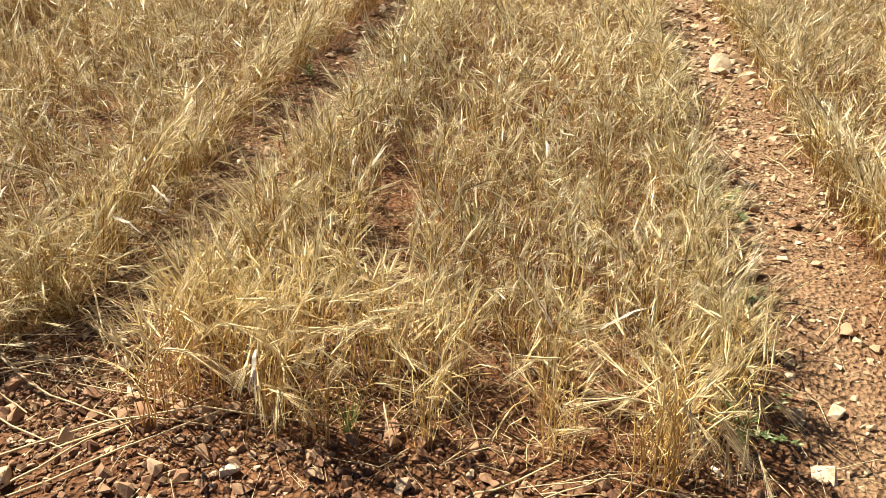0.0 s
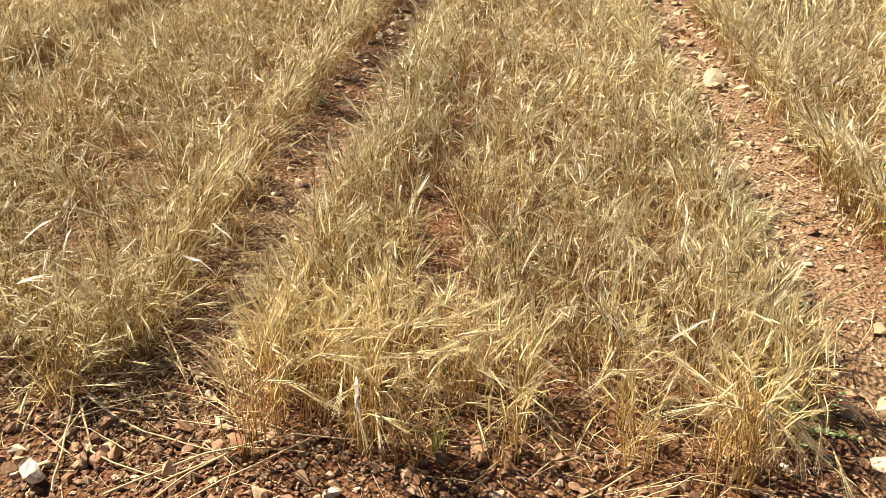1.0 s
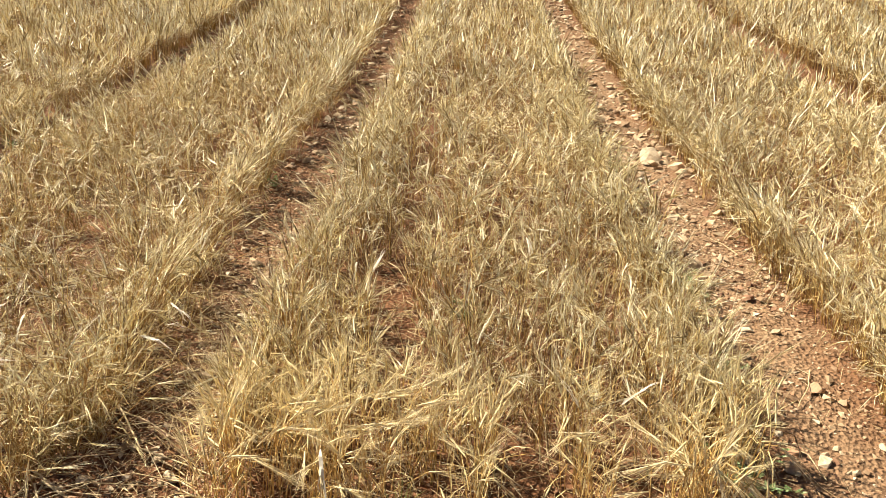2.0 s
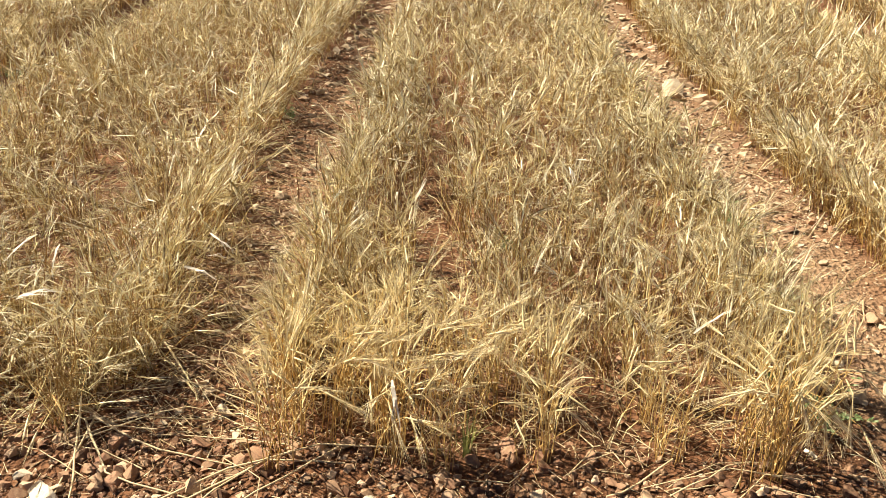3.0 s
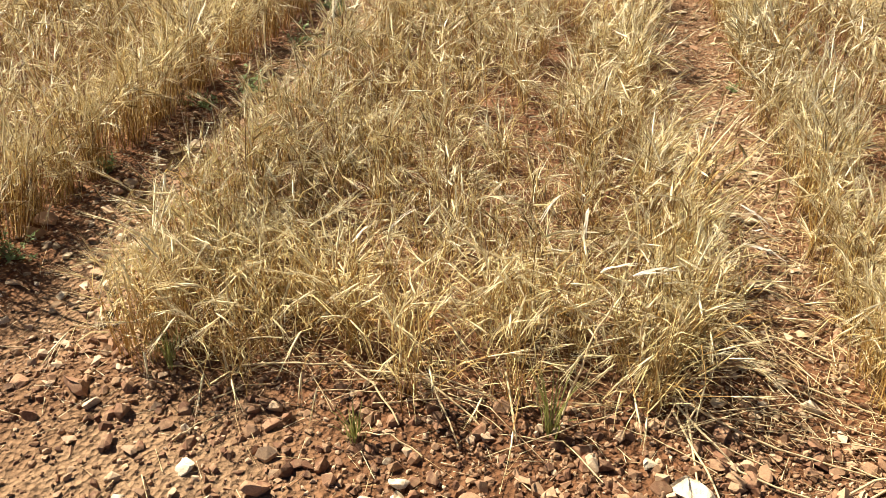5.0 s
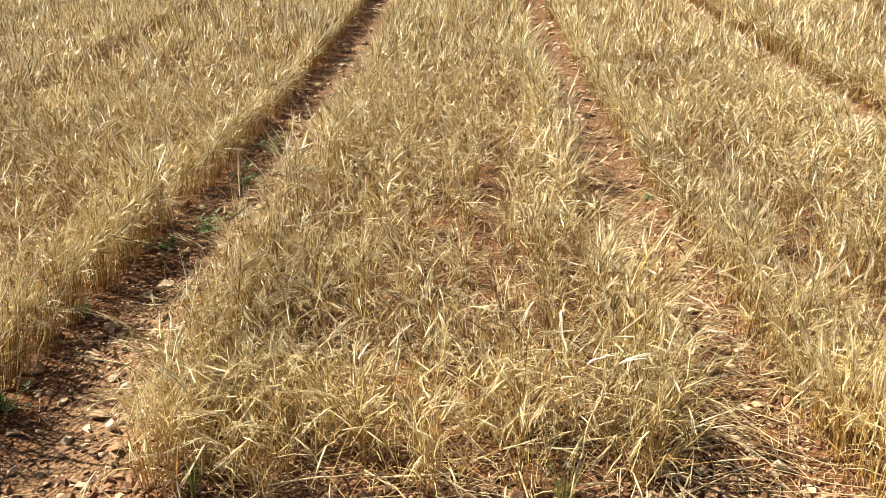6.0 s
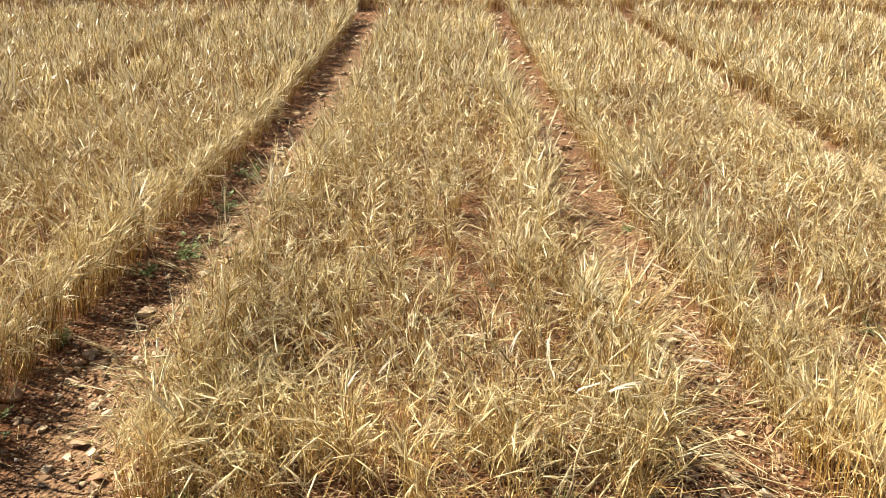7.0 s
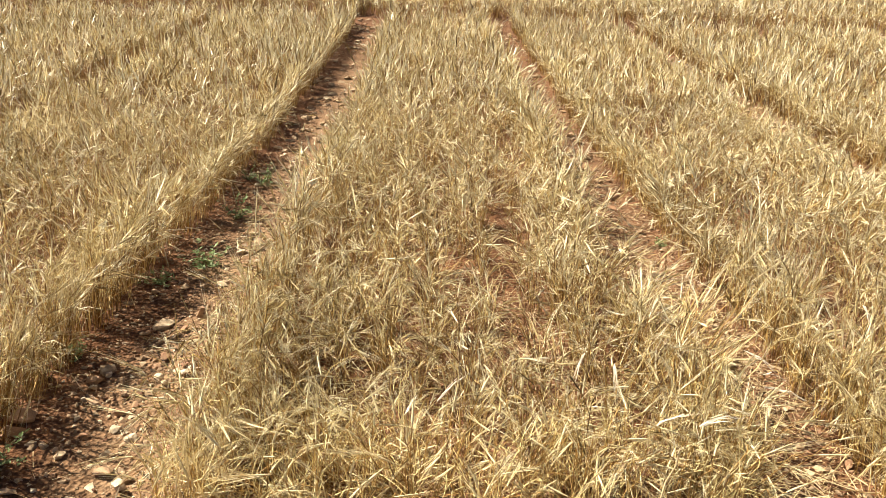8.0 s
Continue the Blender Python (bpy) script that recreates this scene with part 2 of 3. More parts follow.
def barley_stem(level, wild=False, whole=True, nods=0.42, grown=1.0):
    """Three bags (stalk, leaves, ear) of one stem about 0.3 m high; level 0 is the fullest. wild: bent and lodged."""
    stalk, leaves, ear = Bag(), Bag(), Bag()
    high = rng.uniform(0.17, 0.29) if wild else rng.uniform(0.165, 0.245)
    high *= grown
    az = rng.uniform(0, 2 * math.pi)
    tilt = abs(rng.normal(0.0, 0.26 if wild else 0.055))
    segs = (4, 2, 1, 1)[level] + (1 if wild and level in (1, 2) else 0)
    kink = int(rng.integers(1, segs)) if segs > 1 and rng.random() < (0.42 if wild else 0.05) else 99
    pts, p = [np.zeros(3)], np.zeros(3)
    for i in range(segs):
        if i == kink:
            az = az + rng.normal(0, 0.8)
            tilt = tilt + rng.uniform(0.5, 1.7)
        tilt = tilt + rng.normal(0.02, 0.05)
        p = p + unit(heading(az, tilt) + rng.normal(0, 0.03, 3)) * high / segs
        p[2] = max(p[2], 0.012)
        pts.append(p.copy())
    nodding = rng.random() < (0.6 if wild else nods + (0.0, 0.10, 0.24, 0.28)[level])
    nod = tilt + (rng.uniform(0.5, 1.8) if nodding else rng.uniform(-0.05, 0.80))
    if nodding and level < 2:
        pts.append(pts[-1] + heading(az, (tilt + nod) / 2) * 0.022)
    pts = np.array(pts)
    n = len(pts)
    if level == 0:
        stalk.add(*tube(pts, np.linspace(0.00165, 0.0010, n), 3, not whole))
    else:
        w = (0, 0.0030, 0.0038, 0.0058)[level]
        stalk.add(*ribbon(pts, np.linspace(w, w * 0.65, n), side_of(rng.normal(size=3) * (1, 1, 0.1))))
    # the ear with its closed beard of awns
    d = unit(heading(az, nod) + rng.normal(0, 0.08, 3))
    tip, size = pts[-1], rng.uniform(0.042, 0.068)
    bare_end = rng.random() < (0.22 if wild else 0.08)
    beard = rng.uniform(0.065, 0.105)
    if not bare_end and level == 0:
        ear.add(*spindle(tip, d, size, 0.0030, 4, (0.0, 0.3, 1.0), (0.45, 1.0, 0.4), not whole))
    elif not bare_end:
        w = (0, 0.0072, 0.0116, 0.0170)[level]
        ear.add(*ribbon([tip, tip + d * size * 0.7, tip + d * (size + beard * (0.7 if level == 1 else 0.9))], np.array((0.5, 1.0, 0.12)) * w, side_of(rng.normal(size=3))))
    if level < 2 and not bare_end:
        a = side_of(d)
        b = np.cross(d, a)
        sag = np.array((0.0, 0.0, -rng.uniform(0.0, 0.35)))
        for k in range((10, 4)[level]):
            w = rng.uniform(0, 2 * math.pi)
            root = tip + d * size * rng.uniform(0.05, 0.95)
            way = unit(d + (a * math.cos(w) + b * math.sin(w)) * rng.uniform(0.02, 0.24) + sag)
            flat = side_of(way) if k % 2 else np.cross(way, side_of(way))
            half = flat * (0.00075, 0.0021)[level]
            ear.add([root - half, root + half, root + way * beard * rng.uniform(0.8, 1.15)], [(0, 1, 2)])
    # dry leaves: narrow and curled, some along the stem, some hanging over
    count = (int(rng.integers(1, 4)) + int(wild), 1 + int(rng.random() < 0.4), 1, int(rng.random() < 0.7))[level]
    for _ in range(count):
        s = rng.uniform(0.18, 0.95) if level < 2 else rng.uniform(0.5, 0.95)
        root = pts[0] + (pts[min(segs, n - 1)] - pts[0]) * s
        la = rng.uniform(0, 2 * math.pi)
        ll = rng.uniform(0.06, 0.17)
        m = (3, 2, 1, 1)[level]
        th = rng.uniform(0.10, 0.75)
        fall = rng.uniform(0.0, 0.5) if rng.random() < 0.45 else rng.uniform(0.9, 2.5)
        q, line = root, [root]
        for i in range(m):
            la = la + rng.normal(0, 0.25)
            q = q + heading(la, th + fall * (i + 0.5) / m) * ll / m
            line.append(np.array((q[0], q[1], max(q[2], 0.004))))
        w0 = rng.uniform(0.0016, 0.0038) * (1, 1.2, 1.8, 2.8)[level]
        leaves.add(*ribbon(line, w0 * np.linspace(1.0, 0.10, m + 1) ** 0.7, unit(np.cross(heading(la, 1.57), (0, 0, 1.0)) + rng.normal(0, 0.5, 3))))
    return stalk, leaves, ear


POOL = {}
for level, count in ((0, 60), (1, 60), (2, 50), (3, 40)):
    POOL[level] = [tuple(b.arrays() for b in barley_stem(level, False, False)) for _ in range(count)]
    POOL[level + 4] = [tuple(b.arrays() for b in barley_stem(level, True, False)) for _ in range(count)]


def sow(bags, places, level, lean, grown):
    """Adds stems of a level at places (x, y, z) to the three bags. lean: (x, y) shift at 1 m of height; grown: height share."""
    pick = rng.integers(0, len(POOL[level]), len(places))
    for t in range(len(POOL[level])):
        chosen = pick == t
        here = places[chosen]
        if not len(here):
            continue
        n = len(here)
        w = rng.uniform(0, 2 * math.pi, n)
        size = rng.normal(1.0, 0.10, n)
        tall = size * rng.uniform(0.86, 1.14, n) * grown[chosen]
        c, s = np.cos(w) * size, np.sin(w) * size
        tip = lean[chosen]
        for bag, (verts, tris) in zip(bags, POOL[level][t]):
            if not len(verts):
                continue
            out = np.empty((n, len(verts), 3))
            out[..., 2] = tall[:, None] * verts[:, 2]
            out[..., 0] = c[:, None] * verts[:, 0] - s[:, None] * verts[:, 1] + here[:, 0, None] + out[..., 2] * tip[:, 0, None]
            out[..., 1] = s[:, None] * verts[:, 0] + c[:, None] * verts[:, 1] + here[:, 1, None] + out[..., 2] * tip[:, 1, None]
            out[..., 2] += here[:, 2, None]
            idx = tris[None] + (np.arange(n) * len(verts))[:, None, None]
            bag.add(out.reshape(-1, 3), idx.reshape(-1, 3))


# ---- the ground: one sheet to the horizon ----
def ground_z(x, y):
    """Height of the soil: low swells, ridges and clods; beyond seven metres the field rises gently."""
    rise = 0.045 * min(max(0.0, y - 7.0), 60.0)
    near = max(0.0, 1.0 - max(0.0, math.hypot(x + 1.2, y - 2) - 12) / 20)
    v = 0.020 * noise.noise((x * 0.9, y * 0.9, 3.1)) + near * (0.016 * noise.noise((x * 4.5, y * 4.5, 1.7)) + 0.010 * noise.noise((x * 13, y * 13, 5.2)) + 0.006 * abs(noise.noise((x * 27, y * 27, 8.8))))
    return v + rise


def ground_zs(xy):
    return np.array([ground_z(x, y) for x, y in xy])


def spread(lo, hi, step, reach_lo, reach_hi, growth=1.16):
    """Even steps between lo and hi, growing steps beyond."""
    mid = list(np.arange(lo, hi, step))
    left, right, s = [lo], [mid[-1]], step
    while left[-1] > reach_lo:
        s *= growth
        left.append(left[-1] - s)
    s = step
    while right[-1] < reach_hi:
        s *= growth
        right.append(right[-1] + s)
    return np.array(left[:0:-1] + mid + right[1:])


xs = spread(-4.2, 1.7, 0.036, -1500, 1500)
ys = spread(0.9, 5.2, 0.036, -1500, 1500)
gx, gy = np.meshgrid(xs, ys)
gz = ground_zs(np.stack([gx.ravel(), gy.ravel()], 1))
idx = np.arange(gx.size).reshape(gx.shape)
quads = np.stack([idx[:-1, :-1], idx[:-1, 1:], idx[1:, 1:], idx[1:, :-1]], -1).reshape(-1, 4)
ground = new("ground", mesh_of("ground", np.stack([gx.ravel(), gy.ravel(), gz], 1), np.concatenate([quads[:, [0, 1, 2]], quads[:, [0, 2, 3]]]), SOIL, True))
tagged(ground, "dry red-brown stony field soil", "ground", kind="structure")

# ---- the barley plots ----
FRONT, BACK = 1.70, 14.35
HALF_WALK = 1.2


def reach(x, y):
    """Distance from the line along which one walks past the plots' ends."""
    return np.hypot(np.maximum(0, np.abs(x + 1.2) - HALF_WALK), y)


def rows_of(lo, hi):
    """Drill rows across a plot, one at each edge."""
    return np.linspace(lo + 0.02, hi - 0.02, int(round((hi - lo) / 0.155)) + 1)


def bare(x, y, gaps):
    """Whether a place lies in one of the plot's thin strips (x, from y, to y, half its width)."""
    return any(abs(x - g) < w and a < y < b for g, a, b, w in gaps)


STEP = (0.084, 0.096, 0.118, 0.19)   # clump to clump along a row
STEMS = (10.0, 10.0, 11.5, 10.5)        # stems in a clump


def plot_places(lo, hi, front, back, gaps, messy):
    """Stems of a plot by level of fullness (x, y, lean x, lean y, height): drill rows of clumps, fuller near than far."""
    found = {kind: [] for kind in range(8)}
    rows = rows_of(lo, hi)
    for r in rows:
        edge = r in (rows[0], rows[-1])
        out = ((0.20 if messy else 0.10 if hi < -3 else 0.04) if r == rows[-1] else -0.06 if messy else -0.03) if edge else 0.0
        y = front + rng.uniform(0, 0.05)
        while y < back:
            d = float(reach(r, y))
            d2 = d + rng.normal(0, 0.09 * d)
            level = 0 if d2 < 3.5 else 1 if d2 < 7.2 else 2 if d2 < 13.5 else 3
            seen = -3.2 - 0.62 * y - 0.2 * min(y, 6.5) < r < 0.7 + 0.62 * y
            y += STEP[level] * rng.uniform(0.6, 1.4) * (0.7 if edge else 1.0) * (1 if seen else 4)
            x = r + rng.normal(0, 0.028)
            if messy and r > hi - 0.1:   # lodged plants spread over the path
                x += max(0.0, 0.18 - 0.18 * abs(y - 2.6)) * rng.random()
            if bare(x, y, gaps) and rng.random() < 0.88:
                continue
            if noise.noise((r * 4.1, y * 3.0, 9.0)) < -0.25 and not edge and rng.random() < 0.7:
                continue
            n = rng.poisson(STEMS[level] * ((2.5 if hi < -3 else 1.9) if edge else 1.3 if messy else 1.0))
            tall = (1.10 if messy and edge else 1.0) + rng.normal(0, 0.17) + 0.30 * noise.noise((x * 2.7, y * 2.2, 4.0))
            wild = messy and rng.random() < (0.85 if y < 2.8 else 0.4)
            lx, ly = out + rng.normal(0, 0.20 if wild else 0.08), rng.normal(0, 0.20 if wild else 0.08)
            kind = level + (4 if wild else 0)
            for dx, dy in rng.normal(0, 1, (n, 2)) * (0.020, 0.020):
                found[kind].append((x + dx, y + dy, lx + dx * 1.6 + rng.normal(0, 0.04), ly + dy * 1.6 + rng.normal(0, 0.04), tall))
    return found


def barley_plot(lo, hi, front, back, gaps=(), messy=0, tall=1.0, label="dense plot of ripe golden barley standing in drill rows"):
    bags = (Bag(), Bag(), Bag())
    for level, stems in plot_places(lo, hi, front, back, gaps, messy).items():
        if stems:
            got = np.array(stems)
            sow(bags, np.column_stack([got[:, :2], ground_zs(got[:, :2]) - 0.006]), level, got[:, 2:4], got[:, 4] * tall)
    plot = tagged(new("barley_plot"), label, "barley plot", "barley plots of the field", "stuff")
    plot.location = ((lo + hi) / 2, front, 0)
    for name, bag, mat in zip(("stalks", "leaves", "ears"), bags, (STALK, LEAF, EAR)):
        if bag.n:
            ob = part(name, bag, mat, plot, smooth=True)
            ob.matrix_parent_inverse = Matrix.Translation((-(lo + hi) / 2, -front, 0))
            tagged(ob, kind="stuff")
    return plot


TUFT_DEPTH = 0.36   # the plots' ends, built tuft by tuft
PLOTS = [
    (-14.3, -12.8, (), 0), (-12.1, -10.6, (), 0), (-9.92, -8.42, (), 0), (-7.95, -6.30, (), 0), (-5.60, -3.87, (), 0),
    (-3.12, -1.70, ((-2.34, 2.7, 4.0, 0.07), (-2.11, 2.55, 4.9, 0.08), (-2.22, 1.5, 2.0, 0.08), (-2.62, 1.5, 1.85, 0.07), (-1.82, 1.5, 1.85, 0.06)), 4), (-1.07, 0.43, ((-0.61, 1.5, 2.8, 0.08), (-0.70, 2.4, 7.5, 0.07), (-0.18, 1.5, 2.05, 0.06), (0.09, 1.5, 2.2, 0.07)), 0),
    (1.10, 2.62, (), 0), (3.32, 4.83, (), 0), (5.52, 7.04, (), 0), (7.73, 9.25, (), 0), (9.94, 11.45, (), 0),
]
for lo, hi, gaps, messy in PLOTS:
    near = -3.5 < lo < 0
    barley_plot(lo, hi, FRONT + (0.2 if near else 0), BACK, gaps, messy, 1.10 if hi == -3.87 else 1.0)
for lo in np.arange(-16.0, 15.0, 6.0):
    barley_plot(lo, lo + 5.98, 15.55, 22.5, tall=1.15, label="far plot of ripe barley lying across behind the others")


# ---- tufts at the plots' ends ----
def barley_tuft(messy, stems=18):
    """A tuft: every stalk a part, with its ear and leaves under it."""
    tuft = tagged(new("barley_tuft"), "upright tuft of ripe golden barley with bearded ears" if not messy else "tangled tuft of ripe barley with bent stalks", "barley", "barley tufts along the plot ends")
    for _ in range(stems + (2 if messy else 0)):
        at = rng.normal(0, 1, 2) * (0.024, 0.024)
        tip = at * 1.6 + rng.normal(0, 0.10 if messy else 0.03, 2)
        bags = barley_stem(0, bool(messy), nods=0.22, grown=1.08)
        base = None
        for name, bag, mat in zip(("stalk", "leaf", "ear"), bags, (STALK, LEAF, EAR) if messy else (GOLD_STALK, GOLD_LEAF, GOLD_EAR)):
            if not bag.n:
                continue
            lists = [(bag.v, bag.f)] if name != "leaf" else [([v], [f]) for v, f in zip(bag.v, bag.f)]
            for vs, fs in lists:
                v, f = np.concatenate(vs), np.concatenate(fs)
                f = f - f.min()
                v = np.column_stack([v[:, 0] + at[0] + v[:, 2] * tip[0], v[:, 1] + at[1] + v[:, 2] * tip[1], v[:, 2] - 0.006])
                one = Bag()
                one.add(v, f)
                ob = part(name, one, mat, base or tuft, smooth=True)
                base = base or ob
    return tuft


KINDS = {0: [], 4: []}   # tufts to copy: upright and messy ones


def standing(messy, x, y, turn, grow=1.0, tip=(0, 0)):
    """One more tuft: the first nine of a kind are built, the others are copies."""
    kinds = KINDS[messy]
    if len(kinds) < 9:
        ob = barley_tuft(messy)
        kinds.append(ob)
    else:
        ob = copy_thing(kinds[int(rng.integers(9))], Matrix.Identity(4))
    ob.matrix_basis = Matrix.Translation((x, y, ground_z(x, y))) @ Matrix.Rotation(tip[1], 4, "X") @ Matrix.Rotation(tip[0], 4, "Y") @ Matrix.Rotation(turn, 4, "Z") @ Matrix.Diagonal((grow, grow, grow, 1))
    return ob


for lo, hi, gaps, messy in PLOTS:
    if not -3.5 < lo < 0:
        continue
    for r in rows_of(lo, hi):
        start = FRONT + rng.uniform(-0.04, 0.07)
        if lo < -2 and r < -2.9:
            start += 0.04
        if lo < -2 and r > -1.8:
            start += 0.08
        y = start
        while y < FRONT + TUFT_DEPTH + 0.02:
            if rng.random() > (0.85 if bare(r, y, gaps) else 0.06):
                out = (0.04 if r > hi - 0.1 else -0.04 if r < lo + 0.1 else 0.0) + rng.normal(0, 0.04)
                ahead = (0.03 if y < start + 0.03 else 0.0) + rng.normal(0, 0.05)
                standing(messy, r + rng.normal(0, 0.02), y, rng.uniform(0, 6.28), rng.uniform(0.95, 1.2), (out, ahead))
            y += rng.uniform(0.10, 0.15)


for x, y, grow in ((-3.13, 1.75, 1.12), (-3.08, 1.84, 1.08), (-3.16, 1.86, 1.0), (-3.05, 1.72, 1.05)):
    standing(0, x, y, rng.uniform(0, 6.28), grow)


for x, y, over in ((-1.66, 1.86, 0.12), (-1.60, 1.95, 0.22), (-1.62, 2.08, 0.18), (-1.56, 2.02, 0.26), (-1.60, 2.20, 0.20), (-1.57, 2.34, 0.22)):
    standing(4, x, y, rng.uniform(0, 6.28), rng.uniform(0.95, 1.1), (over, rng.normal(0, 0.08)))


def drooping_tuft(x, y, way, stems=11, high=0.29, over=1.4):
    """A tuft whose ears hang over to one side, their beards lying in a fan."""
    tuft = tagged(new("barley_tuft"), "tuft of barley with heavy ears drooping sideways in a fan", "barley", "barley tufts along the plot ends")
    tuft.location = (x, y, ground_z(x, y))
    for _ in range(stems):
        at = np.array((*(rng.normal(0, 1, 2) * (0.06, 0.05)), -0.006))
        az = way + rng.normal(0, 0.6)
        out = np.array((math.cos(az), math.sin(az), 0.0))
        top = high * rng.uniform(0.65, 1.15)
        tilt = rng.normal(0.12, 0.08)
        p0, p1, p2 = at, at + out * tilt * top * 0.5 + (0, 0, top * 0.6), at + out * (tilt * top + 0.02) + (0, 0, top)
        bend = over + rng.normal(0, 0.4)
        d = out * math.sin(bend) + np.array((0, 0, math.cos(bend)))
        p3 = p2 + unit(d + (0, 0, 0.6)) * 0.035
        bag = Bag()
        bag.add(*tube([p0, p1, p2, p3], (0.0018, 0.0016, 0.0013, 0.0010)))
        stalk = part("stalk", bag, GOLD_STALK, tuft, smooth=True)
        ear, size = Bag(), rng.uniform(0.05, 0.07)
        ear.add(*spindle(p3, d, size, 0.0033, 4, (0.0, 0.35, 1.0), (0.5, 1.0, 0.4)))
        a = side_of(d)
        b = np.cross(d, a)
        for k in range(20):
            w = rng.uniform(0, 6.28)
            root = p3 + d * size * rng.uniform(0.05, 0.95)
            to = unit(d + (a * math.cos(w) + b * math.sin(w)) * rng.uniform(0.02, 0.22))
            far = root + to * rng.uniform(0.09, 0.14) - np.array((0, 0, 0.01))
            half = (side_of(to) if k % 2 else np.cross(to, side_of(to))) * 0.0008
            ear.add([root - half, root + half, far], [(0, 1, 2)])
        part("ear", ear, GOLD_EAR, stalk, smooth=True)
    return tuft


for x, y, way, over in ((-0.90, 1.74, 0.1, 1.2), (-0.80, 1.76, -0.2, 1.4), (-0.70, 1.80, 0.2, 1.4), (0.20, 1.70, 3.0, 1.5), (0.27, 1.70, -0.3, 2.7), (0.30, 1.76, 0.1, 2.5), (-2.80, 1.76, 2.6, 1.6)):
    drooping_tuft(x, y, way, over=over)


def bleached_plant(x, y, z, way, fall, size=0.13):
    """A single barley stalk with one broad, bleached leaf at its top."""
    plant = tagged(new("barley_stalk"), "single barley stalk carrying a bleached white leaf", "barley", "stalks with bleached leaves")
    plant.location = (x, y, ground_z(x, y))
    bag = Bag()
    bag.add(*tube([(0, 0, -0.01), (0.004, 0.003, z * 0.5), (0, 0, z)], (0.0019, 0.0017, 0.0013)))
    part("stalk", bag, STALK, plant, smooth=True)
    out = np.array((math.cos(way), math.sin(way), 0))
    for strand in range(3):
        turn = way + rng.normal(0, 0.07)
        out = np.array((math.cos(turn), math.sin(turn), 0))
        q, line = np.array((0, 0, z)), [np.array((0, 0, z))]
        ll = size * rng.uniform(0.6, 1.1)
        for k in range(5):
            w = fall * (0.7 + 0.3 * k / 4) + rng.normal(0, 0.10)
            q = q + (out * math.sin(w) + np.array((0, 0, math.cos(w)))) * ll / 5
            line.append(q + rng.normal(0, 0.002, 3))
        leaf = Bag()
        leaf.add(*ribbon(line, rng.uniform(0.7, 1.2) * np.array((0.004, 0.006, 0.0055, 0.004, 0.0025, 0.0006)), unit(np.cross(out, (0, 0, 1.0)) + rng.normal(0, 0.4, 3))))
        part("leaf_strand", leaf, BLEACHED, plant, "frayed bleached white leaf")
    return plant


for x, y, z, way, fall in ((-0.74, 1.62, 0.31, -1.4, 2.7), (-1.766, 1.843, 0.37, 0.1, 1.7), (-1.42, 2.42, 0.30, -0.6, 2.3), (-1.44, 2.20, 0.29, -0.3, 2.0), (-1.40, 2.30, 0.28, 0.4, 2.4),
                           (-1.97, 2.35, 0.31, -2.0, 2.2), (-1.84, 1.95, 0.30, 0.2, 1.6), (-1.88, 2.31, 0.30, -1.6, 2.8), (-3.97, 2.91, 0.32, -1.0, 2.4), (-4.01, 2.95, 0.33, -2.2, 2.0),
                           (-2.54, 2.0, 0.28, 1.2, 1.7), (-2.45, 2.05, 0.30, 0.6, 1.2), (-0.05, 1.9, 0.27, 2.4, 1.0), (0.07, 1.9, 0.29, 0.3, 1.3), (-0.82, 2.81, 0.30, -1.5, 2.7), (-0.14, 3.08, 0.31, -1.2, 2.6), (-0.75, 2.77, 0.28, 1.0, 1.0)):
    bleached_plant(x, y, z, way, fall)


# ---- stones ----
def hull(points):
    bm = bmesh.new()
    for p in points:
        bm.verts.new(p)
    got = bmesh.ops.convex_hull(bm, input=bm.verts)
    bmesh.ops.delete(bm, geom=[v for v in bm.verts if not v.link_faces], context="VERTS")
    bmesh.ops.triangulate(bm, faces=bm.faces)
    bm.verts.index_update()
    verts = np.array([v.co[:] for v in bm.verts])
    tris = np.array([[v.index for v in f.verts] for f in bm.faces])
    bm.free()
    return verts, tris


def bit(count, flat):
    """A small angular bit about 1 across, as verts and tris."""
    p = rng.normal(size=(count, 3))
    p /= (np.abs(p) ** 3).sum(axis=1)[:, None] ** (1 / 3)
    p = p * rng.uniform(0.8, 1.0, (count, 1)) * 0.5 * (1.0, rng.uniform(0.6, 0.9), flat)
    return hull(p)


def rock(flat, cuts):
    """A broken stone about 1 across: a ball cut by planes, with rough faces."""
    bm = bmesh.new()
    bmesh.ops.create_icosphere(bm, subdivisions=3, radius=0.62)
    v = np.array([q.co[:] for q in bm.verts])
    tris = np.array([[q.index for q in f.verts] for f in bm.faces])
    bm.free()
    for _ in range(cuts):
        d = unit(rng.normal(size=3))
        over = v @ d - rng.uniform(0.17, 0.36)
        v = v - np.maximum(over, 0)[:, None] * d
    off = rng.uniform(0, 50, 3)
    v = v + np.array([[0.035 * noise.noise(q * 3.0 + off), 0.035 * noise.noise(q * 3.0 + off + 9), 0.035 * noise.noise(q * 3.0 + off + 17)] for q in v])
    return v * (1.0, rng.uniform(0.6, 0.9), flat), tris


ROCKS = []
for k in range(14):
    v, f = rock(rng.uniform(0.45, 0.8), int(rng.integers(9, 14)))
    ROCKS.append((mesh_of("stone", v, f, STONE), mesh_of("pale_stone", v, f, PALE_STONE)))


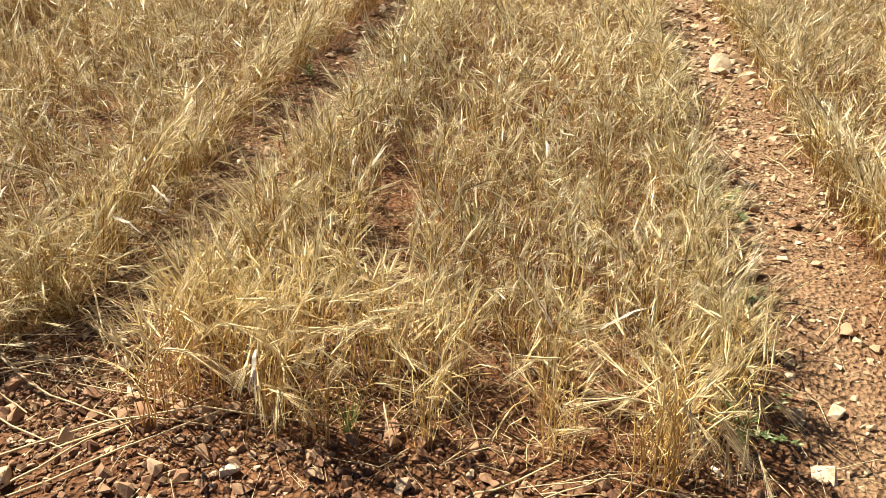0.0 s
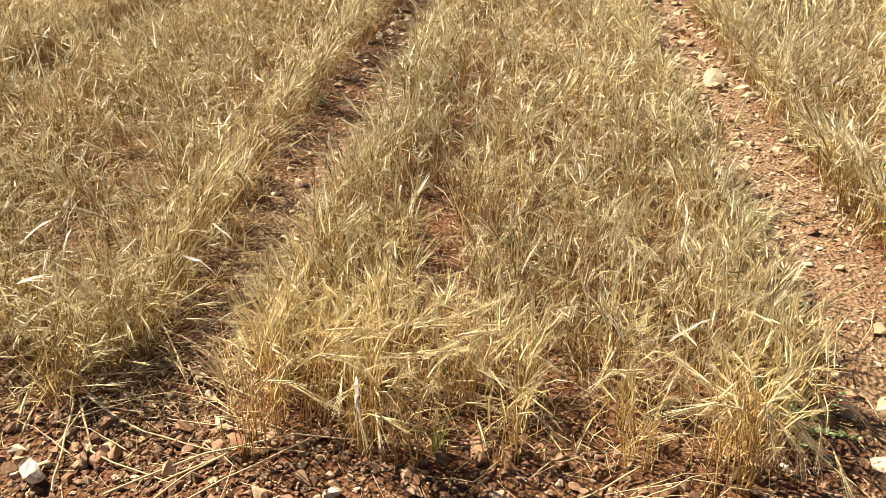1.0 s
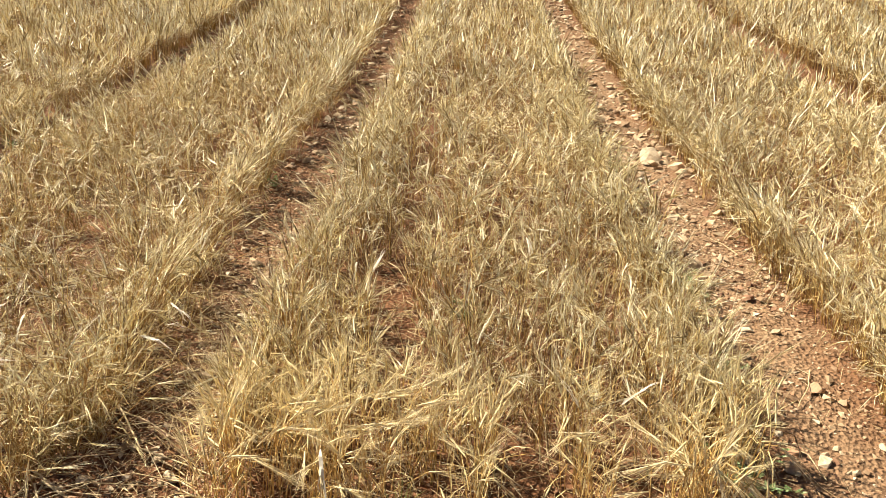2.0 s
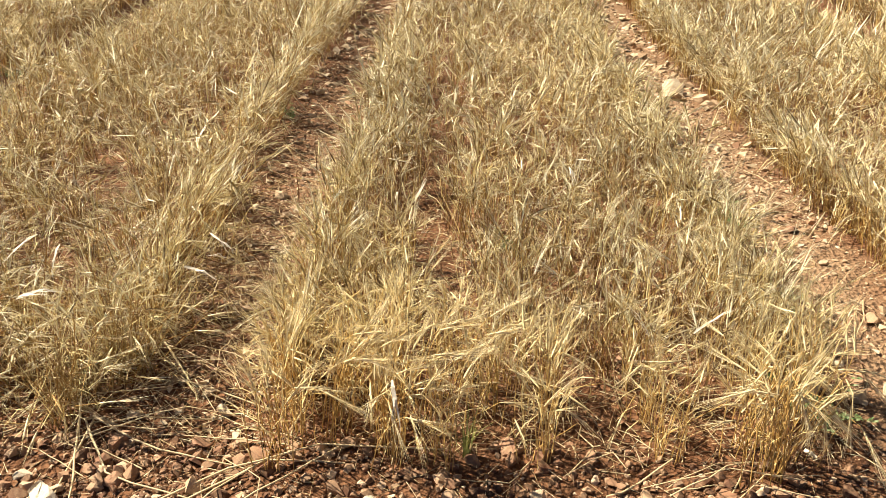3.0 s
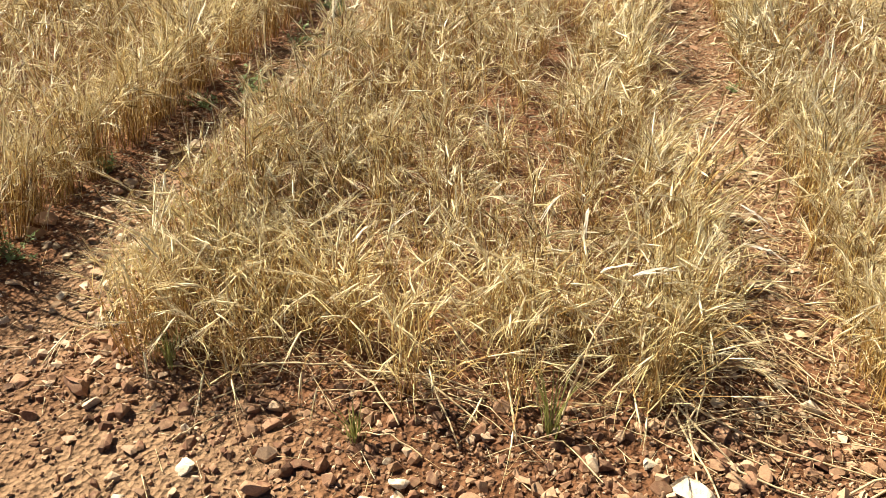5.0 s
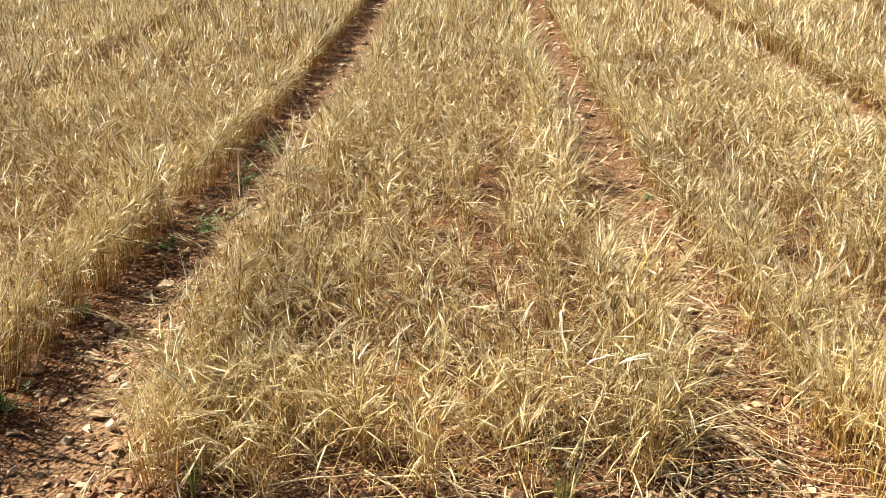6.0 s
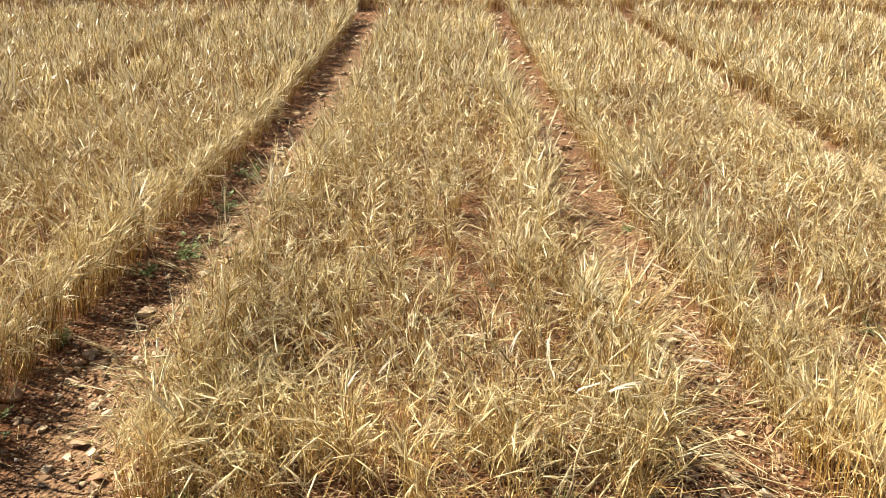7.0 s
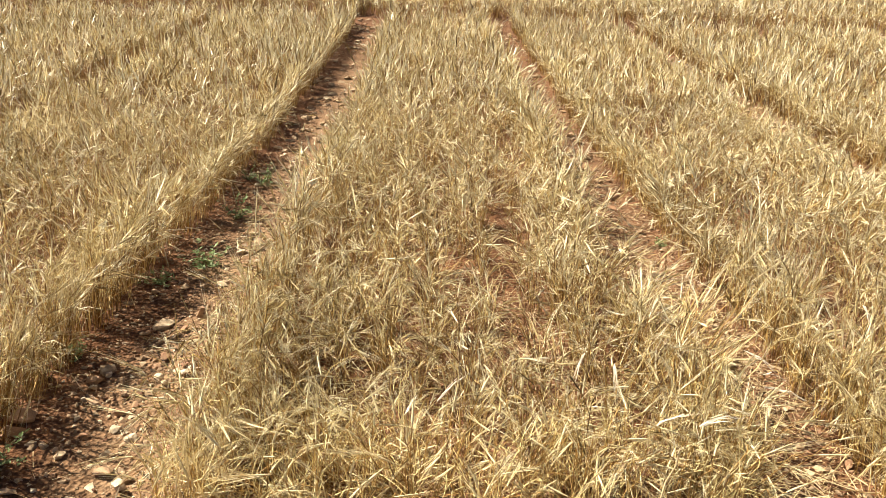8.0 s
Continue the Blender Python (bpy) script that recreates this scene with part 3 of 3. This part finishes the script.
def stone(x, y, size, pale=False, sunk=0.25, turn=None, tall=1.0):
    ob = new("stone", ROCKS[int(rng.integers(len(ROCKS)))][1 if pale else 0])
    turn = rng.uniform(0, 6.28) if turn is None else turn
    ob.matrix_basis = Matrix.Translation((x, y, ground_z(x, y) + size * tall * (0.28 - sunk * 0.5))) @ Matrix.Rotation(turn, 4, "Z") @ Matrix.Rotation(rng.normal(0, 0.2), 4, "X") @ Matrix.Diagonal((size, size, size * tall, 1))
    label = "pale angular limestone lying on the red soil" if pale else "weathered brown field stone lying on the soil"
    return tagged(ob, label, "stone", "loose stones on the soil")


for x, y, size in ((-2.33, 1.32, 0.10), (-2.28, 1.40, 0.075), (-2.26, 1.345, 0.075), (-2.0, 1.37, 0.11), (-1.69, 1.56, 0.07), (-1.60, 1.48, 0.13), (0.85, 5.36, 0.26), (0.65, 2.18, 0.045), (-1.24, 1.85, 0.07), (0.39, 1.74, 0.045)):
    stone(x, y, size * 0.88, True)
for x, y, size in ((-1.92, 1.43, 0.10), (-1.97, 1.46, 0.07), (-2.09, 1.37, 0.08), (-1.25, 2.88, 0.09), (0.89, 2.45, 0.11), (0.77, 2.39, 0.07), (0.99, 5.20, 0.16), (0.86, 3.21, 0.10), (0.76, 3.15, 0.10), (0.99, 4.36, 0.09), (0.91, 6.1, 0.12), (-3.2, 1.56, 0.13),
                   (-2.64, 1.52, 0.07), (-1.5, 1.70, 0.10), (-3.81, 2.37, 0.11), (-3.80, 2.28, 0.10), (-3.45, 2.09, 0.09), (-3.47, 3.22, 0.09), (-3.82, 4.32, 0.09), (-3.86, 4.18, 0.08), (-3.30, 1.84, 0.08), (-1.23, 4.48, 0.09), (-1.30, 4.93, 0.10), (-1.24, 3.95, 0.06), (-2.59, 1.32, 0.09), (-2.43, 1.38, 0.07), (-2.49, 1.25, 0.08),
                   (-0.36, 1.56, 0.08), (-0.17, 1.61, 0.06), (-0.62, 1.62, 0.07), (-1.25, 1.55, 0.09), (-1.31, 1.39, 0.10), (-3.32, 1.88, 0.09)):
    stone(x, y, size * 0.8)


def stony_place(far):
    """A random place on the bare soil: the strip before the plots or one of the paths."""
    while True:
        if rng.random() < 0.50:
            x, y = rng.normal(-1.3, 1.9), 1.76 - abs(rng.normal(0, 0.42))
        else:
            lo, hi = ((-3.90, -3.16), (-1.66, -1.10), (0.43, 1.10), (0.43, 1.10))[int(rng.integers(4))]
            x, y = rng.uniform(lo, hi), 1.5 + abs(rng.normal(0, far))
        if y < 14 and rng.random() < 1.2 - abs(x + 1.3) / 6:
            return x, y


for k in range(255):
    x, y = stony_place(2.2) if k % 3 else (rng.uniform(0.6, 1.08), rng.uniform(2.6, 8.0))
    stone(x, y, float(np.clip(rng.lognormal(math.log(0.042), 0.34), 0.024, 0.09)), rng.random() < 0.05)

for k in range(92):   # paler ones along the open soil and on one path
    stone(*((rng.uniform(-3.3, 0.6), rng.uniform(1.22, 1.62)) if k % 4 == 0 else (rng.normal(-3.42, 0.13), 1.9 + abs(rng.normal(0, 1.8)))), float(np.clip(rng.lognormal(math.log(0.040), 0.3), 0.026, 0.07)), k % 2 == 0)


def strew(bag, bits, x, y, size):
    """Adds one bit, turned at random, half sunk in the soil."""
    v, f = bits[int(rng.integers(len(bits)))]
    w = rng.uniform(0, 6.28)
    c, s = math.cos(w) * size, math.sin(w) * size
    bag.add(np.column_stack([v[:, 0] * c - v[:, 1] * s + x, v[:, 0] * s + v[:, 1] * c + y, v[:, 2] * size + ground_z(x, y) + size * 0.10]), f)


gravel, plates = Bag(), Bag()
ROUND_BITS = [bit(int(rng.integers(12, 16)), rng.uniform(0.55, 0.85)) for _ in range(24)]
BITS = [bit(int(rng.integers(7, 10)), rng.uniform(0.45, 0.8)) for _ in range(24)]
FLAT_BITS = [bit(int(rng.integers(8, 12)), rng.uniform(0.3, 0.6)) for _ in range(24)]
for k in range(22500):
    x, y = stony_place(2.2) if k % 9 else (rng.uniform(-3.0, 0.36), 1.6 + abs(rng.normal(0, 1.3)))
    if 1.56 < y < 1.95 and (-2.95 < x < -1.6 or -1.15 < x < 0.3) and k % 5:
        continue
    middle = 0.0185 if k % 5 < 2 else 0.0095
    if x > 0.36 and y < 3.2:
        middle *= 0.6
    strew(gravel, BITS, x, y, float(np.clip(rng.lognormal(math.log(middle), 0.42), 0.005, 0.05)))
for k in range(4000):
    x, y = rng.normal(-1.4, 1.4), 1.74 - abs(rng.normal(0, 0.30))
    strew(gravel, ROUND_BITS, x, y, float(np.clip(rng.lognormal(math.log(0.016), 0.60), 0.007, 0.065)))
for k in range(11500):
    lo, hi = ((-3.86, -3.16), (-1.64, -1.12), (0.44, 1.09), (0.48, 1.06))[int(rng.integers(4))]
    far = k % 5 == 0
    y = rng.uniform(5, 15.2) if far else 1.75 + abs(rng.normal(0, 3.4))
    x = rng.uniform(lo, hi)
    if x > 0.36 and y < 3.0 and k % 3:
        continue
    strew(plates, FLAT_BITS, x, y, float(np.clip(rng.lognormal(math.log(0.048 if far else 0.015), 0.6), 0.006, 0.11)))
tagged(part("gravel", gravel, GRAVEL), "small angular gravel and clods strewn over the soil", "gravel", kind="stuff")
tagged(part("stone_flakes", plates, FLAKES), "flat pale stone flakes covering the trodden paths", "stone flakes", kind="stuff")


# ---- fallen straws ----
def fallen_straw(points, r=0.0032, lift=0.012):
    """One long dry straw along points on the ground (x, y, height above it)."""
    pts = [np.array((x, y, ground_z(x, y) + lift + h)) for x, y, h in points]
    fine = []
    for i in range(len(pts) - 1):
        for k in range(3):
            fine.append(pts[i] + (pts[i + 1] - pts[i]) * k / 3 + rng.normal(0, 0.003, 3) * (1, 1, 0.3))
    fine.append(pts[-1])
    bag = Bag()
    bag.add(*tube(fine, np.linspace(r, r * 0.6, len(fine)), 5))
    ob = part("fallen_straw", bag, OLD_STRAW, smooth=True)
    return tagged(ob, "long bleached barley straw lying on the ground", "straw", "fallen straws before the plots")


for line in (
    ((-1.38, 1.44, 0), (-1.17, 1.60, 0.02), (-0.94, 1.68, 0.03), (-0.60, 1.71, 0.01)),
    ((-1.30, 1.33, 0), (-1.21, 1.48, 0.01), (-1.11, 1.59, 0.02)),
    ((-1.25, 1.32, 0), (-1.08, 1.52, 0.01), (-0.89, 1.68, 0.03)),
    ((-0.25, 1.51, 0), (-0.15, 1.57, 0), (0.0, 1.68, 0.02)),
    ((-2.50, 1.72, 0.06), (-2.40, 1.66, 0.05), (-2.31, 1.57, 0)),
    ((-2.34, 1.74, 0.08), (-2.25, 1.68, 0.07), (-2.15, 1.53, 0)),
    ((-2.46, 1.72, 0.03), (-2.24, 1.69, 0.08), (-2.07, 1.68, 0.02)),
    ((-2.36, 1.73, 0.05), (-2.22, 1.66, 0.06), (-2.10, 1.60, 0)),
    ((-2.80, 1.72, 0.02), (-2.62, 1.70, 0.06), (-2.48, 1.72, 0.05)),
    ((-2.06, 1.72, 0.09), (-2.01, 1.57, 0)),
    ((-1.90, 1.70, 0), (-1.85, 1.80, 0.15), (-1.80, 1.86, 0.28)),
    ((-1.62, 1.75, 0.02), (-1.56, 1.56, 0), (-1.51, 1.43, 0)),
    ((-1.59, 1.77, 0.03), (-1.37, 1.67, 0.01), (-1.17, 1.64, 0)),
    ((-1.61, 1.77, 0.02), (-1.48, 1.57, 0), (-1.23, 1.50, 0)),
    ((-1.59, 1.77, 0.02), (-1.57, 1.42, 0)),
    ((-1.54, 2.17, 0.05), (-1.37, 1.94, 0.03), (-1.11, 1.85, 0)),
    ((-1.25, 1.50, 0), (-1.08, 1.64, 0.02), (-0.87, 1.65, 0)),
):
    fallen_straw(line, 0.0036)
for k in range(34):
    mx, my = ((-1.38, 1.78), (-2.25, 1.66), (0.02, 1.62), (-1.30, 2.05))[k % 4]
    x, y = mx + rng.normal(0, 0.17), my + rng.normal(0, 0.06)
    w, ll, b = rng.uniform(0, 6.28), rng.uniform(0.12, 0.26), rng.normal(0, 0.3)
    fallen_straw(((x - math.cos(w) * ll, y - math.sin(w) * ll * 0.5, rng.uniform(0, 0.05)), (x, y, rng.uniform(0.01, 0.07)), (x + math.cos(w + b) * ll, y + math.sin(w + b) * ll * 0.5, 0)), rng.uniform(0.0012, 0.0023))
for _ in range(60):
    x, y = stony_place(1.2)
    if y < 1.35 or rng.random() < 0.3:
        continue
    w, ll = rng.uniform(0, 6.28), rng.uniform(0.12, 0.34)
    b = rng.normal(0, 0.25)
    fallen_straw(((x, y, 0), (x + math.cos(w) * ll / 2, y + math.sin(w) * ll / 2, 0.012), (x + math.cos(w + b) * ll, y + math.sin(w + b) * ll, 0)), rng.uniform(0.0015, 0.0026))

litter = Bag()
for _ in range(11500):
    if rng.random() < 0.13:
        x, y = stony_place(3.0)
    else:
        x, y = rng.uniform(-3.2, 0.5), 1.72 + abs(rng.normal(0, 1.5))
    w, ll, r = rng.uniform(0, 6.28), rng.uniform(0.02, 0.10), rng.uniform(0.0006, 0.0015)
    d = np.array((math.cos(w), math.sin(w), rng.normal(0, 0.08)))
    p = np.array((x, y, ground_z(x, y) + 0.005 + abs(rng.normal(0, 0.004))))
    a = side_of(d) * r
    litter.add([p - a, p + a, p + d * ll + a * 0.6, p + d * ll - a * 0.6, p + d * ll / 2 + (0, 0, r * 1.6)], [(0, 1, 4), (1, 2, 4), (2, 3, 4), (3, 0, 4)])
for _ in range(600):   # stalks lodged across the path beside the tangled plot and on the soil within it
    x, y = (rng.uniform(-1.68, -1.12), 1.85 + abs(rng.normal(0, 1.8))) if rng.random() < 0.3 else (rng.uniform(-3.1, -1.6), rng.uniform(1.75, 4.5))
    w, ll, r = rng.normal(0.3, 0.9), rng.uniform(0.08, 0.22), rng.uniform(0.0009, 0.0018)
    d = np.array((math.cos(w), math.sin(w), rng.normal(0.02, 0.10)))
    p = np.array((x, y, ground_z(x, y) + 0.008 + abs(rng.normal(0, 0.012))))
    a = side_of(d) * r
    litter.add([p - a, p + a, p + d * ll + a * 0.6, p + d * ll - a * 0.6, p + d * ll / 2 + (0, 0, r * 1.6)], [(0, 1, 4), (1, 2, 4), (2, 3, 4), (3, 0, 4)])
tagged(part("straw_litter", litter, OLD_STRAW), "broken straw and chaff scattered over the soil", "straw litter", kind="stuff")


# ---- weeds ----
def leafy_weed(x, y, size, stems=6, label="low green leafy weed growing on the bare path"):
    weed = tagged(new("green_weed"), label, "weed", "green weeds on the paths")
    weed.location = (x, y, ground_z(x, y))
    for _ in range(stems):
        w, lean = rng.uniform(0, 6.28), rng.uniform(0.3, 1.25)
        ll = size * rng.uniform(0.5, 1.0)
        d0 = np.array((math.cos(w) * math.sin(lean), math.sin(w) * math.sin(lean), math.cos(lean)))
        pts = [np.zeros(3), d0 * ll * 0.5 + (0, 0, 0.01), d0 * ll + (0, 0, -0.01 * lean)]
        bag = Bag()
        bag.add(*tube(pts, (0.0022, 0.0016, 0.0008)))
        stem = part("stem", bag, WEED_STEM, weed)
        leaf = Bag()
        for k in range(15):
            s = rng.uniform(0.1, 1.0)
            root = pts[0] + (pts[2] - pts[0]) * s
            la = rng.uniform(0, 6.28)
            way = unit(np.array((math.cos(la), math.sin(la), rng.uniform(-0.1, 0.9))))
            side = side_of(way)
            q, ww = size * rng.uniform(0.09, 0.19), size * rng.uniform(0.025, 0.05)
            leaf.add([root, root + way * q * 0.45 - side * ww, root + way * q, root + way * q * 0.45 + side * ww, root + way * q * 0.5 + (0, 0, -0.003)], [(0, 1, 4), (1, 2, 4), (2, 3, 4), (3, 0, 4)])
        part("leaves", leaf, WEED, stem)
    return weed


for x, y, size in ((0.64, 3.30, 0.17), (0.60, 3.38, 0.12), (0.56, 2.56, 0.13), (0.50, 2.48, 0.10), (0.47, 1.90, 0.15), (0.45, 2.05, 0.11), (0.58, 5.05, 0.14), (-0.39, 2.94, 0.11), (-3.63, 4.54, 0.17), (-3.62, 3.77, 0.18),
                   (-3.76, 3.55, 0.13), (-3.61, 5.30, 0.16), (-3.83, 2.82, 0.11), (-3.79, 2.12, 0.14), (-1.61, 4.62, 0.14), (-1.16, 4.30, 0.10), (-3.74, 5.40, 0.12), (-3.58, 3.80, 0.10)):
    leafy_weed(x, y, size * 1.1, 8)


def grass_tuft(x, y, size, blades=26):
    """A clump of half-dry grass."""
    tuft = tagged(new("grass_tuft"), "clump of thin green grass at the plot end", "grass", "grass clumps")
    tuft.location = (x, y, ground_z(x, y))
    for _ in range(blades):
        w, lean = rng.uniform(0, 6.28), rng.uniform(0.05, 0.6)
        out = np.array((math.cos(w), math.sin(w), 0))
        ll = size * rng.uniform(0.5, 1.0)
        root = out * rng.uniform(0, 0.025)
        pts = [root + out * math.sin(lean * t) * ll * t + np.array((0, 0, math.cos(lean * t) * ll * t)) for t in (0, 0.4, 0.75, 1.0)]
        bag = Bag()
        bag.add(*ribbon(pts, (0.004, 0.0038, 0.0026, 0.0006), side_of(out + (0, 0, 0.3))))
        part("blade", bag, GRASS, tuft)
    return tuft


for x, y, size in ((-1.93, 1.63, 0.22), (-2.41, 1.52, 0.13), (-0.55, 1.72, 0.14), (-3.0, 1.70, 0.16)):
    grass_tuft(x, y, size)


def dead_stalk(x, y, high):
    """A thin dead weed stalk standing in the path."""
    bag = Bag()
    bag.add(*tube([(0, 0, -0.01), (0.006, 0, high * 0.4), (0.0, 0.004, high * 0.75), (0.008, 0, high)], (0.0032, 0.0028, 0.002, 0.001), 5))
    ob = part("dead_weed_stalk", bag, RED_STEM)
    ob.location = (x, y, ground_z(x, y))
    return tagged(ob, "thin dead brown weed stalk standing in the path", "weed stalk", "dead weed stalks")


for x, y, high in ((0.65, 4.09, 0.24), (-1.30, 3.27, 0.22), (-1.30, 3.73, 0.2)):
    dead_stalk(x, y, high)
